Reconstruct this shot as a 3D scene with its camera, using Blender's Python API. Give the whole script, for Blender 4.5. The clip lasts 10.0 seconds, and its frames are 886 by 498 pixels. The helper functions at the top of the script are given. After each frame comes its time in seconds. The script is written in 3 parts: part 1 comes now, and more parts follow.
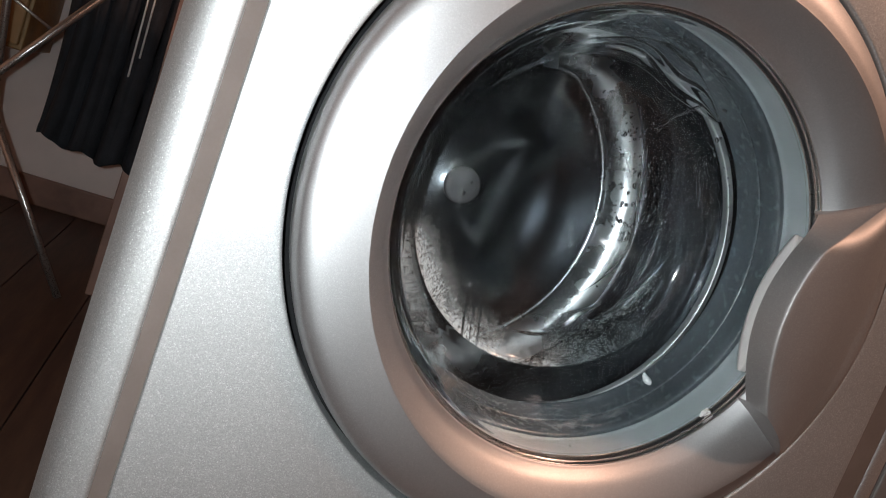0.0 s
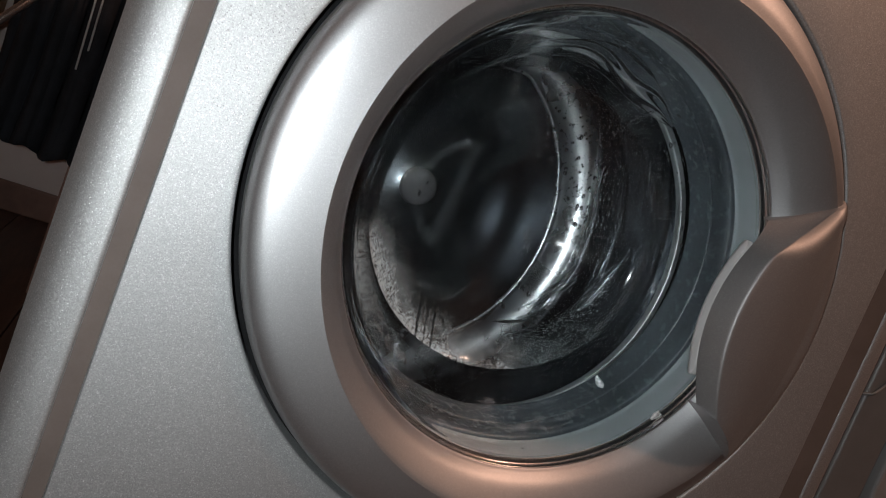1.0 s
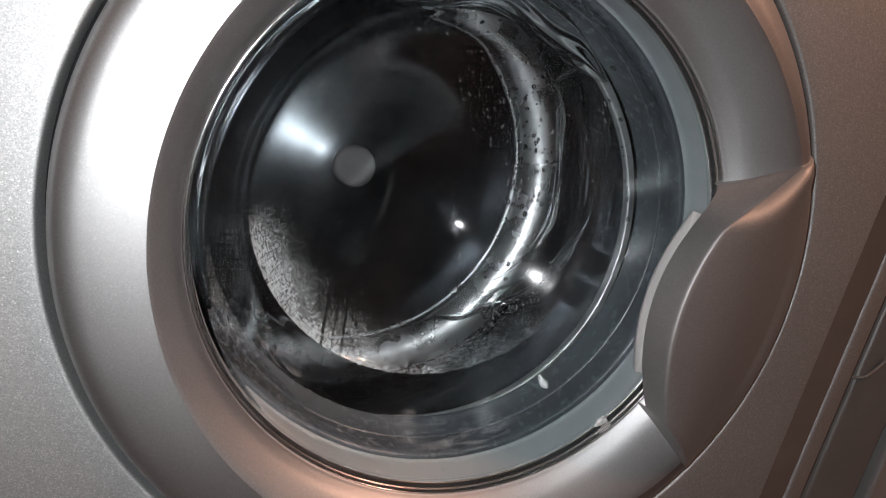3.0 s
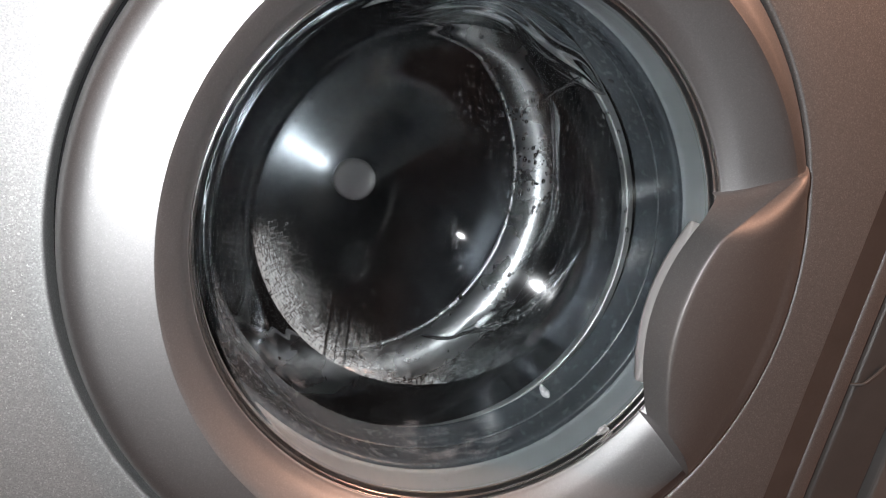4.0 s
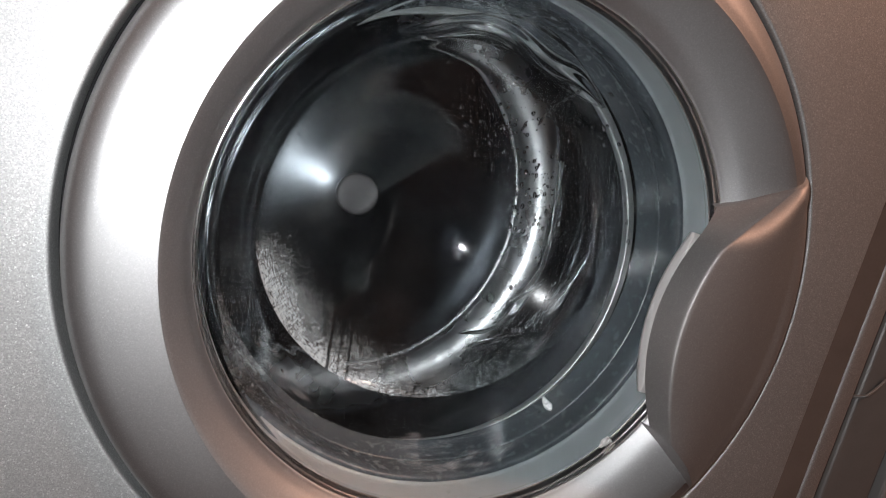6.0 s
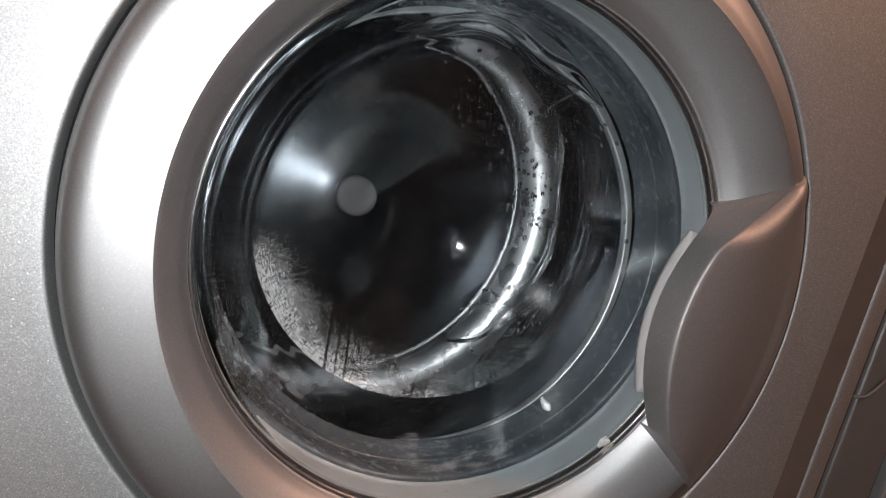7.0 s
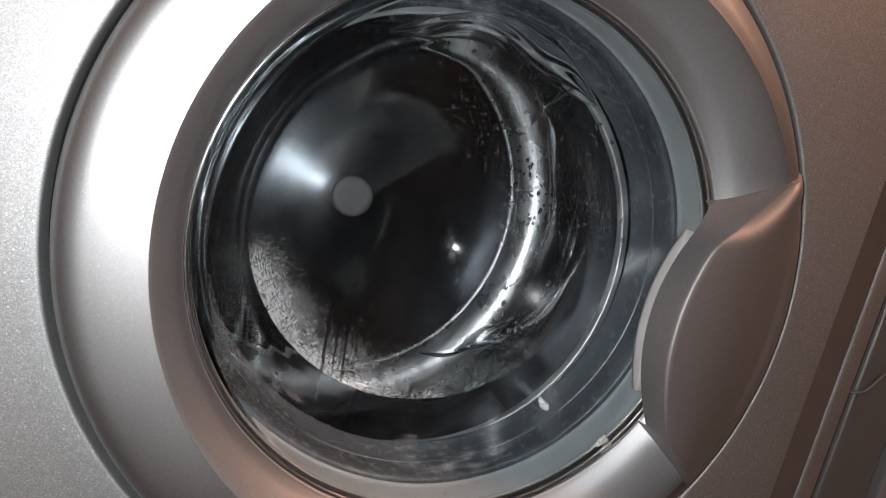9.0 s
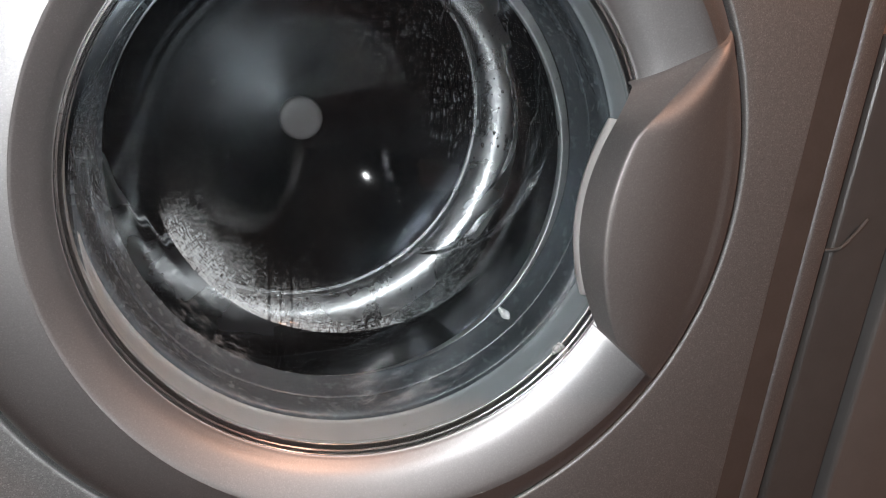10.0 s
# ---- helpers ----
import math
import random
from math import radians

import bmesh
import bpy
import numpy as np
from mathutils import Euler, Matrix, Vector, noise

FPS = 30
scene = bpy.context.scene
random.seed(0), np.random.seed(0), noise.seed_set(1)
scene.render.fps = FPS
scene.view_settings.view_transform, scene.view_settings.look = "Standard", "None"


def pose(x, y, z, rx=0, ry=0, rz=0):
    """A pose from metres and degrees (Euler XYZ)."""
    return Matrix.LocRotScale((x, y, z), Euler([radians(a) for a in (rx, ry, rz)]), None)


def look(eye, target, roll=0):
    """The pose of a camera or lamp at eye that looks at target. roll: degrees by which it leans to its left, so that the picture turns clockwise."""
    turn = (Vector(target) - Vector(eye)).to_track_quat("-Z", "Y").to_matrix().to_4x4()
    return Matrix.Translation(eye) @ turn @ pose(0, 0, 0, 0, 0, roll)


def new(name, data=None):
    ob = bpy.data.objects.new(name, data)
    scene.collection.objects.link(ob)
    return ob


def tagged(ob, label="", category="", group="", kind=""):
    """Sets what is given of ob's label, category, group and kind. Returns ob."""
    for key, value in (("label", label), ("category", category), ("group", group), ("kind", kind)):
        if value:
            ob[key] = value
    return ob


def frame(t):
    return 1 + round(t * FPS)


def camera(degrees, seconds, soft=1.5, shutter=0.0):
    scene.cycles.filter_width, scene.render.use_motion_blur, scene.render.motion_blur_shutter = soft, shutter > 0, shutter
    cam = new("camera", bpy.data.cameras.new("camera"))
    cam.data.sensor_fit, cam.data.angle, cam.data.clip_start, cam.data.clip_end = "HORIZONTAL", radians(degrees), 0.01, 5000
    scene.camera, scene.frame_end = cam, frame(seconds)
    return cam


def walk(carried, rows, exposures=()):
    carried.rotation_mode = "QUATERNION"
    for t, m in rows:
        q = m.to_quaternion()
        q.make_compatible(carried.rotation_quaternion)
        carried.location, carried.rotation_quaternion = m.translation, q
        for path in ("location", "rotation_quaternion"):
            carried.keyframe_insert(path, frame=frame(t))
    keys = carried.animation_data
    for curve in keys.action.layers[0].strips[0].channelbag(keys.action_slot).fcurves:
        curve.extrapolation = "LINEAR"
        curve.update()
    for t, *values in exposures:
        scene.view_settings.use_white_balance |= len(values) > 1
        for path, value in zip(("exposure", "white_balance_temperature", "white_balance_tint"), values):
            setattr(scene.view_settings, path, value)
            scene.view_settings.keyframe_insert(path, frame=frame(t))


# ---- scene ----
ZC = 0.46  # height of the drum's axis above the floor

# ---- camera: seconds, eye, a point it looks at, lean (heights from the drum's axis)
PATH = [
    (0.0, (-0.2515, -0.4125, 0.0228), (0.0637, 0.5276, -0.1073), 20.53),
    (0.5, (-0.2511, -0.4139, 0.0178), (0.0788, 0.5224, -0.1028), 21.64),
    (1.0, (-0.2477, -0.4078, 0.0188), (0.1182, 0.5172, -0.0833), 21.73),
    (1.5, (-0.2445, -0.4098, 0.0164), (0.1091, 0.5204, -0.0827), 22.25),
    (2.0, (-0.2075, -0.4079, 0.0328), (0.1398, 0.5242, -0.0693), 22.51),
    (2.2, (-0.1837, -0.3905, 0.0529), (0.1647, 0.5355, -0.0922), 19.78),
    (2.5, (-0.1753, -0.3578, 0.0450), (0.1916, 0.5587, -0.1142), 19.95),
    (3.0, (-0.1539, -0.3577, 0.0503), (0.1918, 0.5680, -0.1033), 18.01),
    (4.5, (-0.1597, -0.3644, 0.0489), (0.1847, 0.5652, -0.0822), 17.49),
    (5.0, (-0.1592, -0.3650, 0.0483), (0.1800, 0.5676, -0.0750), 17.40),
    (5.5, (-0.1581, -0.3651, 0.0472), (0.1786, 0.5690, -0.0711), 17.39),
    (7.0, (-0.1534, -0.3661, 0.0435), (0.1776, 0.5713, -0.0648), 17.24),
    (7.5, (-0.1509, -0.3664, 0.0416), (0.1776, 0.5721, -0.0651), 17.47),
    (8.0, (-0.1532, -0.3666, 0.0439), (0.1773, 0.5711, -0.0639), 16.95),
    (8.5, (-0.1540, -0.3661, 0.0451), (0.1788, 0.5707, -0.0631), 16.69),
    (9.0, (-0.1535, -0.3651, 0.0460), (0.1823, 0.5702, -0.0651), 16.64),
    (9.5, (-0.1521, -0.3636, 0.0467), (0.1765, 0.5705, -0.0931), 16.05),
    (9.8, (-0.1241, -0.3513, 0.0750), (0.1929, 0.5621, -0.1804), 12.08),
    (10.0, (-0.0815, -0.3559, 0.0893), (0.2147, 0.5533, -0.2033), 6.55),
]
UP = Vector((0, 0, ZC))
cam = camera(61.44, 10.0, soft=1.0)
walk(cam, [(t, look(Vector(e) + UP, Vector(a) + UP, r)) for t, e, a, r in PATH],
     exposures=[(0.0, 0.72, 6250, 4), (0.5, 0.38, 6250, 4), (1.0, -0.23, 6250, 5), (1.5, -0.28, 6300, 6), (2.0, -0.2, 6500, 10), (2.5, -0.26, 6500, 10), (3.0, -0.14, 6500, 10),
                (4.5, 0.02, 6500, 10), (8.0, 0.0, 6500, 10), (9.0, -0.1, 6500, 10), (9.5, -0.52, 6500, 10), (10.0, -0.12, 6500, 10)])

# ---- light: the phone's torch beside the lens (a glowing thing, keyed below), a warm bulb in the room, a dim night
world = bpy.data.worlds.new("night")
scene.world = world
world.use_nodes = True
world.node_tree.nodes["Background"].inputs[0].default_value = (0.85, 0.78, 0.70, 1)
world.node_tree.nodes["Background"].inputs[1].default_value = 0.014


bulb = bpy.data.lights.new("ceiling_bulb", "POINT")
bulb.energy, bulb.color, bulb.shadow_soft_size = 70, (1.0, 0.55, 0.38), 0.06
new("ceiling_bulb", bulb).matrix_world = pose(0.95, -0.9, 2.1)


# ---- materials
def material(name):
    m = bpy.data.materials.new(name)
    m.use_nodes = True
    return m, m.node_tree.nodes, m.node_tree.links, m.node_tree.nodes["Principled BSDF"]


def noise_node(nodes, links, scale, detail=4.0, stretch=None, rough=0.55):
    tex = nodes.new("ShaderNodeTexNoise")
    tex.inputs["Scale"].default_value, tex.inputs["Detail"].default_value, tex.inputs["Roughness"].default_value = scale, detail, rough
    co = nodes.new("ShaderNodeTexCoord")
    if stretch:
        mp = nodes.new("ShaderNodeMapping")
        mp.inputs["Scale"].default_value = stretch
        links.new(co.outputs["Object"], mp.inputs["Vector"])
        links.new(mp.outputs["Vector"], tex.inputs["Vector"])
    else:
        links.new(co.outputs["Object"], tex.inputs["Vector"])
    return tex


def ramp(nodes, links, source, stops):
    r = nodes.new("ShaderNodeValToRGB")
    els = r.color_ramp.elements
    while len(els) < len(stops):
        els.new(0.5)
    for e, (p, c) in zip(els, stops):
        e.position, e.color = p, (c if isinstance(c, tuple) else (c, c, c)) + (1,)
    links.new(source, r.inputs["Fac"])
    return r.outputs["Color"]


def bump(nodes, links, height, strength, distance, bsdf):
    b = nodes.new("ShaderNodeBump")
    b.inputs["Strength"].default_value, b.inputs["Distance"].default_value = strength, distance
    links.new(height, b.inputs["Height"])
    links.new(b.outputs["Normal"], bsdf.inputs["Normal"])
    return b


def plain(name, colour, rough, metal=0.0, vary=0.15, scale=40.0, bumps=0.1, dist=0.0005, coat=0.0):
    m, nodes, links, b = material(name)
    n = noise_node(nodes, links, scale)
    lo, hi = [tuple(max(0, c * k) for c in colour) for k in (1 - vary, 1 + vary)]
    links.new(ramp(nodes, links, n.outputs["Fac"], [(0.3, lo), (0.7, hi)]), b.inputs["Base Color"])
    fine = noise_node(nodes, links, scale * 14, 2)
    links.new(ramp(nodes, links, fine.outputs["Fac"], [(0.3, max(0.02, rough - (0.06 if bumps else 0.01))), (0.7, rough + (0.06 if bumps else 0.01))]), b.inputs["Roughness"])
    b.inputs["Metallic"].default_value = metal
    b.inputs["Coat Weight"].default_value = coat
    if bumps:
        bump(nodes, links, fine.outputs["Fac"], bumps, dist, b)
    return m


def flake_paint(name, colour, rough, flake, scale, metal=0.9, grain=0.06):
    """Silver paint: metal flakes, each tipped a little its own way, with faint dust marks."""
    m, nodes, links, b = material(name)
    co = nodes.new("ShaderNodeTexCoord")
    v = nodes.new("ShaderNodeTexVoronoi")
    v.inputs["Scale"].default_value = scale
    links.new(co.outputs["Object"], v.inputs["Vector"])
    sub = nodes.new("ShaderNodeVectorMath")
    sub.operation = "SUBTRACT"
    links.new(v.outputs["Color"], sub.inputs[0])
    sub.inputs[1].default_value = (0.5, 0.5, 0.5)
    pick = nodes.new("ShaderNodeSeparateXYZ")
    links.new(v.outputs["Color"], pick.inputs[0])
    tip = ramp(nodes, links, pick.outputs["X"], [(0.0, flake * 0.5), (0.9, flake), (0.985, flake * 4)])
    mul = nodes.new("ShaderNodeVectorMath")
    mul.operation = "SCALE"
    links.new(sub.outputs[0], mul.inputs[0])
    links.new(tip, mul.inputs["Scale"])
    geo = nodes.new("ShaderNodeNewGeometry")
    add = nodes.new("ShaderNodeVectorMath")
    links.new(geo.outputs["Normal"], add.inputs[0])
    links.new(mul.outputs[0], add.inputs[1])
    nor = nodes.new("ShaderNodeVectorMath")
    nor.operation = "NORMALIZE"
    links.new(add.outputs[0], nor.inputs[0])
    links.new(nor.outputs[0], b.inputs["Normal"])
    cloud = noise_node(nodes, links, 9.0, 5)
    lo, hi = [tuple(c * k for c in colour) for k in (0.96, 1.03)]
    tone = nodes.new("ShaderNodeMixRGB")      # each flake a little lighter or darker
    tone.blend_type = "MULTIPLY"
    tone.inputs["Fac"].default_value = 1.0
    links.new(ramp(nodes, links, cloud.outputs["Fac"], [(0.3, lo), (0.7, hi)]), tone.inputs[1])
    links.new(ramp(nodes, links, pick.outputs["Y"], [(0.0, 1 - grain), (0.9, 1 + grain), (1.0, 1 + 3 * grain)]), tone.inputs[2])
    links.new(tone.outputs[0], b.inputs["Base Color"])
    smear = noise_node(nodes, links, 30.0, 4)
    links.new(ramp(nodes, links, smear.outputs["Fac"], [(0.3, rough - 0.01), (0.75, rough + 0.015)]), b.inputs["Roughness"])
    b.inputs["Metallic"].default_value = metal
    return m


PAINT = flake_paint("silver_flake_paint", (0.445, 0.45, 0.45), 0.60, 0.105, 1600.0, 0.88, 0.12)
RING_PAINT = flake_paint("silver_door_paint", (0.455, 0.455, 0.46), 0.475, 0.035, 2000.0, 0.97)
HANDLE_PAINT = flake_paint("silver_handle_paint", (0.40, 0.39, 0.385), 0.58, 0.03, 1700.0, 0.96)
EDGE = plain("pale_plastic_edge", (0.6, 0.59, 0.58), 0.35, 0.0, 0.05)
CHROME = plain("satin_chrome", (0.85, 0.84, 0.83), 0.22, 1.0, 0.04, 60, 0.0)
RUBBER = plain("grey_rubber", (0.050, 0.057, 0.063), 0.24, 0.0, 0.3, 14, 0.25, 0.002)
SEAL = plain("pale_seal", (0.22, 0.235, 0.24), 0.34, 0.0, 0.08, 14, 0.0)
STRIP = plain("brown_grey_strip", (0.105, 0.084, 0.074), 0.75, 0.0, 0.1)
DARK = plain("black_plastic", (0.012, 0.012, 0.013), 0.6, 0.0, 0.2)
CABINET_SIDE = plain("grey_enamel", (0.5, 0.5, 0.49), 0.4, 0.0, 0.06)
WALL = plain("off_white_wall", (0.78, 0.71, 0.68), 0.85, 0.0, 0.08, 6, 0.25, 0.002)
BROWN = plain("brown_wardrobe", (0.26, 0.15, 0.115), 0.5, 0.0, 0.25, 12, 0.1, 0.001)
DIM_WALL = plain("unseen_dark_wall", (0.07, 0.073, 0.078), 0.85, 0.0, 0.08, 6, 0.2, 0.002)
TAN = plain("tan_wood", (0.34, 0.21, 0.09), 0.5, 0.0, 0.25, 10, 0.1, 0.001)
CEIL = plain("unseen_dark_ceiling", (0.11, 0.10, 0.095), 0.9, 0.0, 0.05, 5)
CLOTH = plain("black_cloth", (0.014, 0.016, 0.021), 0.9, 0.0, 0.3, 40, 0.4, 0.002)
STEEL_BAR = plain("rack_steel", (0.55, 0.53, 0.51), 0.3, 0.9, 0.1)
NEXT_DOOR = plain("grey_front", (0.25, 0.25, 0.25), 0.45, 0.1, 0.05)


def wood(name):
    m, nodes, links, b = material(name)
    n = noise_node(nodes, links, 5.0, 8, (9, 1, 9), 0.65)
    links.new(ramp(nodes, links, n.outputs["Fac"], [(0.3, (0.045, 0.025, 0.018)), (0.5, (0.075, 0.042, 0.029)), (0.72, (0.12, 0.068, 0.044))]), b.inputs["Base Color"])
    b.inputs["Roughness"].default_value = 0.42
    bump(nodes, links, n.outputs["Fac"], 0.15, 0.002, b)
    return m


FLOOR = wood("red_brown_boards")


def brushed(name, colour, rough, aniso, turn=0.0, wet=0.0, rings=0.0):
    """Stainless steel brushed in rings round the drum's axis, with water marks."""
    m, nodes, links, b = material(name)
    tan = nodes.new("ShaderNodeTangent")
    tan.direction_type, tan.axis = "RADIAL", "Y"
    links.new(tan.outputs["Tangent"], b.inputs["Tangent"])
    b.inputs["Anisotropic"].default_value, b.inputs["Anisotropic Rotation"].default_value = aniso, turn
    n = noise_node(nodes, links, 22.0, 6)
    lo, hi = [tuple(c * k for c in colour) for k in (0.9, 1.05)]
    links.new(ramp(nodes, links, n.outputs["Fac"], [(0.3, lo), (0.7, hi)]), b.inputs["Base Color"])
    links.new(ramp(nodes, links, n.outputs["Fac"], [(0.3, rough - 0.02), (0.7, rough + 0.03)]), b.inputs["Roughness"])
    b.inputs["Metallic"].default_value = 1.0
    if rings:    # holes and scratches smeared into rings as the drum spins
        ring = noise_node(nodes, links, 1.0, 6, (3, rings, 3), 0.7)
        dim = nodes.new("ShaderNodeMixRGB")
        dim.blend_type = "MULTIPLY"
        dim.inputs["Fac"].default_value = 1.0
        links.new(b.inputs["Base Color"].links[0].from_socket, dim.inputs[1])
        links.new(ramp(nodes, links, ring.outputs["Fac"], [(0.35, 0.25), (0.52, 0.7), (0.66, 1.6)]), dim.inputs[2])
        links.new(dim.outputs[0], b.inputs["Base Color"])
    if wet:      # clinging water
        w = noise_node(nodes, links, 30.0, 3, (1, 0.5, 1))
        bump(nodes, links, w.outputs["Fac"], wet, 0.004, b)
    return m


# one steel: wall, back and paddles carry the drum's shade in their colour
DRUM_SHADED = brushed("shaded_drum_steel", (0.085, 0.088, 0.094), 0.20, 0.7, rings=150.0)
BACK_SHADED = brushed("shaded_back_steel", (0.095, 0.104, 0.112), 0.23, 0.5)
# same steel, its colour raised for the torch's gleam on the rim
RIM_LIT = brushed("lit_wet_rim_steel", (0.46, 0.47, 0.475), 0.27, 0.3, wet=0.26)
PADDLE_SHADED = plain("shaded_wet_paddle_steel", (0.07, 0.073, 0.078), 0.22, 0.7, 0.1, 60, 0.0)
# the lip's lit line is put into a lighter colour
LIP_LIT = plain("lit_lip_steel", (0.42, 0.43, 0.43), 0.36, 0.6, 0.25, 60, 0.0)
HUB = plain("grey_hub_cap", (0.062, 0.056, 0.056), 0.6, 0.0, 0.2, 120)


def clear(name, colour, rough, ior, wave=0.0, scale=60.0, coat=1.0):
    m, nodes, links, b = material(name)
    b.inputs["Base Color"].default_value = (*colour, 1)
    b.inputs["Roughness"].default_value, b.inputs["IOR"].default_value = rough, ior
    b.inputs["Transmission Weight"].default_value = 1.0
    b.inputs["Coat Weight"].default_value, b.inputs["Coat Roughness"].default_value, b.inputs["Coat IOR"].default_value = coat, 0.08, ior
    if wave:
        n = noise_node(nodes, links, scale, 3)
        bump(nodes, links, n.outputs["Fac"], wave, 0.004, b)
    return m


GLASS = clear("door_glass", (0.86, 0.90, 0.92), 0.0, 1.30, coat=0.22)
SHEET = clear("water_sheet", (0.97, 0.98, 0.99), 0.0, 1.33, coat=0.5)
WATER = clear("water", (0.97, 0.98, 0.99), 0.0, 1.33, 0.35, 38)


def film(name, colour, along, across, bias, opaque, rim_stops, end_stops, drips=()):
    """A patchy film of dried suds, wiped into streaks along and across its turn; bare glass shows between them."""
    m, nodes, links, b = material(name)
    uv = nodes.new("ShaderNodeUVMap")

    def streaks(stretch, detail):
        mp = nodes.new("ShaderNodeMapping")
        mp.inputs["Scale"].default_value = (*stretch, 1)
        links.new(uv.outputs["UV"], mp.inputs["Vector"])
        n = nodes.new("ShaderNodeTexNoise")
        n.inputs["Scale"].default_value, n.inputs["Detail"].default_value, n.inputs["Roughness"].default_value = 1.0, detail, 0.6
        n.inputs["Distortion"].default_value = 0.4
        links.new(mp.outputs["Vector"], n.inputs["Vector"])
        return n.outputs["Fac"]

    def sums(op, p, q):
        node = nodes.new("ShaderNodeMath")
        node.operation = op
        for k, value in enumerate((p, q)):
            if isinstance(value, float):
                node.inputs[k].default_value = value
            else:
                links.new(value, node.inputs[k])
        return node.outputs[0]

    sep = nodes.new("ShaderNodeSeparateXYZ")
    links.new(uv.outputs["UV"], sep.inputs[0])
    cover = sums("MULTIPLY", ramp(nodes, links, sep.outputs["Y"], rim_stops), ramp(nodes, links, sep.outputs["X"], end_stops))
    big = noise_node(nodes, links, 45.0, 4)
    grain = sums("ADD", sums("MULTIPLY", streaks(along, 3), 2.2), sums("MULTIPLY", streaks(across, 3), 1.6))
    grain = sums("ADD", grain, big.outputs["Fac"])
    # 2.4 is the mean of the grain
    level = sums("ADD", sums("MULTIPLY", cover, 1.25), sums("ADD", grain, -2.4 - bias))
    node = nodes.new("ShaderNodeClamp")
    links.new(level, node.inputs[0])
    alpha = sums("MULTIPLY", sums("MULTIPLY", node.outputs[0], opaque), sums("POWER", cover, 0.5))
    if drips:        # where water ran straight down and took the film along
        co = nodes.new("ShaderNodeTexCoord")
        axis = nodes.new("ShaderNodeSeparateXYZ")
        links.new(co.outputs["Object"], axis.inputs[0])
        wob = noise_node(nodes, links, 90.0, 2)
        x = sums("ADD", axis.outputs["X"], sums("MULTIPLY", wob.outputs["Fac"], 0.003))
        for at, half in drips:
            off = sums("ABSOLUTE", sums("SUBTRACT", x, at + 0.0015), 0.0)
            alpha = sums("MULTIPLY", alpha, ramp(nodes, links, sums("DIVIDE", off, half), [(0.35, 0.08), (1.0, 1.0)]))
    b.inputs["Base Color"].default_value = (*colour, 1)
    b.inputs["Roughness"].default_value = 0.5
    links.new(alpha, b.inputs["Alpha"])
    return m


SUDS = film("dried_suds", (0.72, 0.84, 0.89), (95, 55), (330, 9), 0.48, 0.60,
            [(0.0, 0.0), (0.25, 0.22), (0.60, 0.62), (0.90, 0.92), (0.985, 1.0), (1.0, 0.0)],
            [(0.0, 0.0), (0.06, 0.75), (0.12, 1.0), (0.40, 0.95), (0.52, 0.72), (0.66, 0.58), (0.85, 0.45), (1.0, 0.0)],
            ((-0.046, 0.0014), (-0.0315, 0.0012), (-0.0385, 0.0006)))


def haze(name):
    """Thin pale haze painted over the glass to lift the blacks behind it, cloudy and thinner in places."""
    m, nodes, links, b = material(name)
    n = noise_node(nodes, links, 26.0, 5)
    links.new(ramp(nodes, links, n.outputs["Fac"], [(0.3, 0.004), (0.7, 0.013)]), b.inputs["Alpha"])
    b.inputs["Base Color"].default_value = (0.70, 0.73, 0.77, 1)
    b.inputs["Roughness"].default_value = 0.7
    b.inputs["Specular IOR Level"].default_value = 0.1
    return m


VEIL = haze("limescale_veil")
STILE = plain("satin_grey_stile", (0.20, 0.20, 0.20), 0.40, 0.4, 0.05)
CORD = plain("grey_cord", (0.16, 0.155, 0.15), 0.5, 0.0, 0.1)
CRUST = plain("dried_suds_crust", (0.22, 0.23, 0.24), 0.45, 0.0, 0.3, 300)
SPLASH = film("wet_splash", (0.66, 0.68, 0.71), (5, 13), (9, 5), 0.95, 0.34,
              [(0.0, 0.0), (0.3, 0.8), (0.7, 1.0), (1.0, 0.0)], [(0.0, 0.0), (0.25, 1.0), (0.7, 0.8), (1.0, 0.0)])


def glow(name, colour, strength):
    m, nodes, links, b = material(name)
    b.inputs["Base Color"].default_value = (*colour, 1)
    b.inputs["Emission Color"].default_value = (*colour, 1)
    b.inputs["Emission Strength"].default_value = strength
    return m


LED = glow("torch_led", (0.965, 0.985, 1.0), 9200.0)

# ---- mesh helpers
def part(name, bm, mat, parent=None, label="", smooth=True):
    bmesh.ops.recalc_face_normals(bm, faces=bm.faces)
    me = bpy.data.meshes.new(name)
    bm.to_mesh(me)
    bm.free()
    me.materials.append(mat)
    for p in me.polygons:
        p.use_smooth = smooth
    ob = new(name, me)
    if parent:
        ob.parent = parent
    if label:
        tagged(ob, label)
    return ob


def thing(name, place, label, category, group="", kind=""):
    ob = new(name)
    ob.location = place
    return tagged(ob, label, category, group, kind)


def soften(ob, angle=35):
    m = ob.modifiers.new("edges", "EDGE_SPLIT")
    m.split_angle = radians(angle)
    return ob


def bezel(ob, width, segments=3):
    m = ob.modifiers.new("bevel", "BEVEL")
    m.width, m.segments, m.limit_method = width, segments, "ANGLE"
    return ob


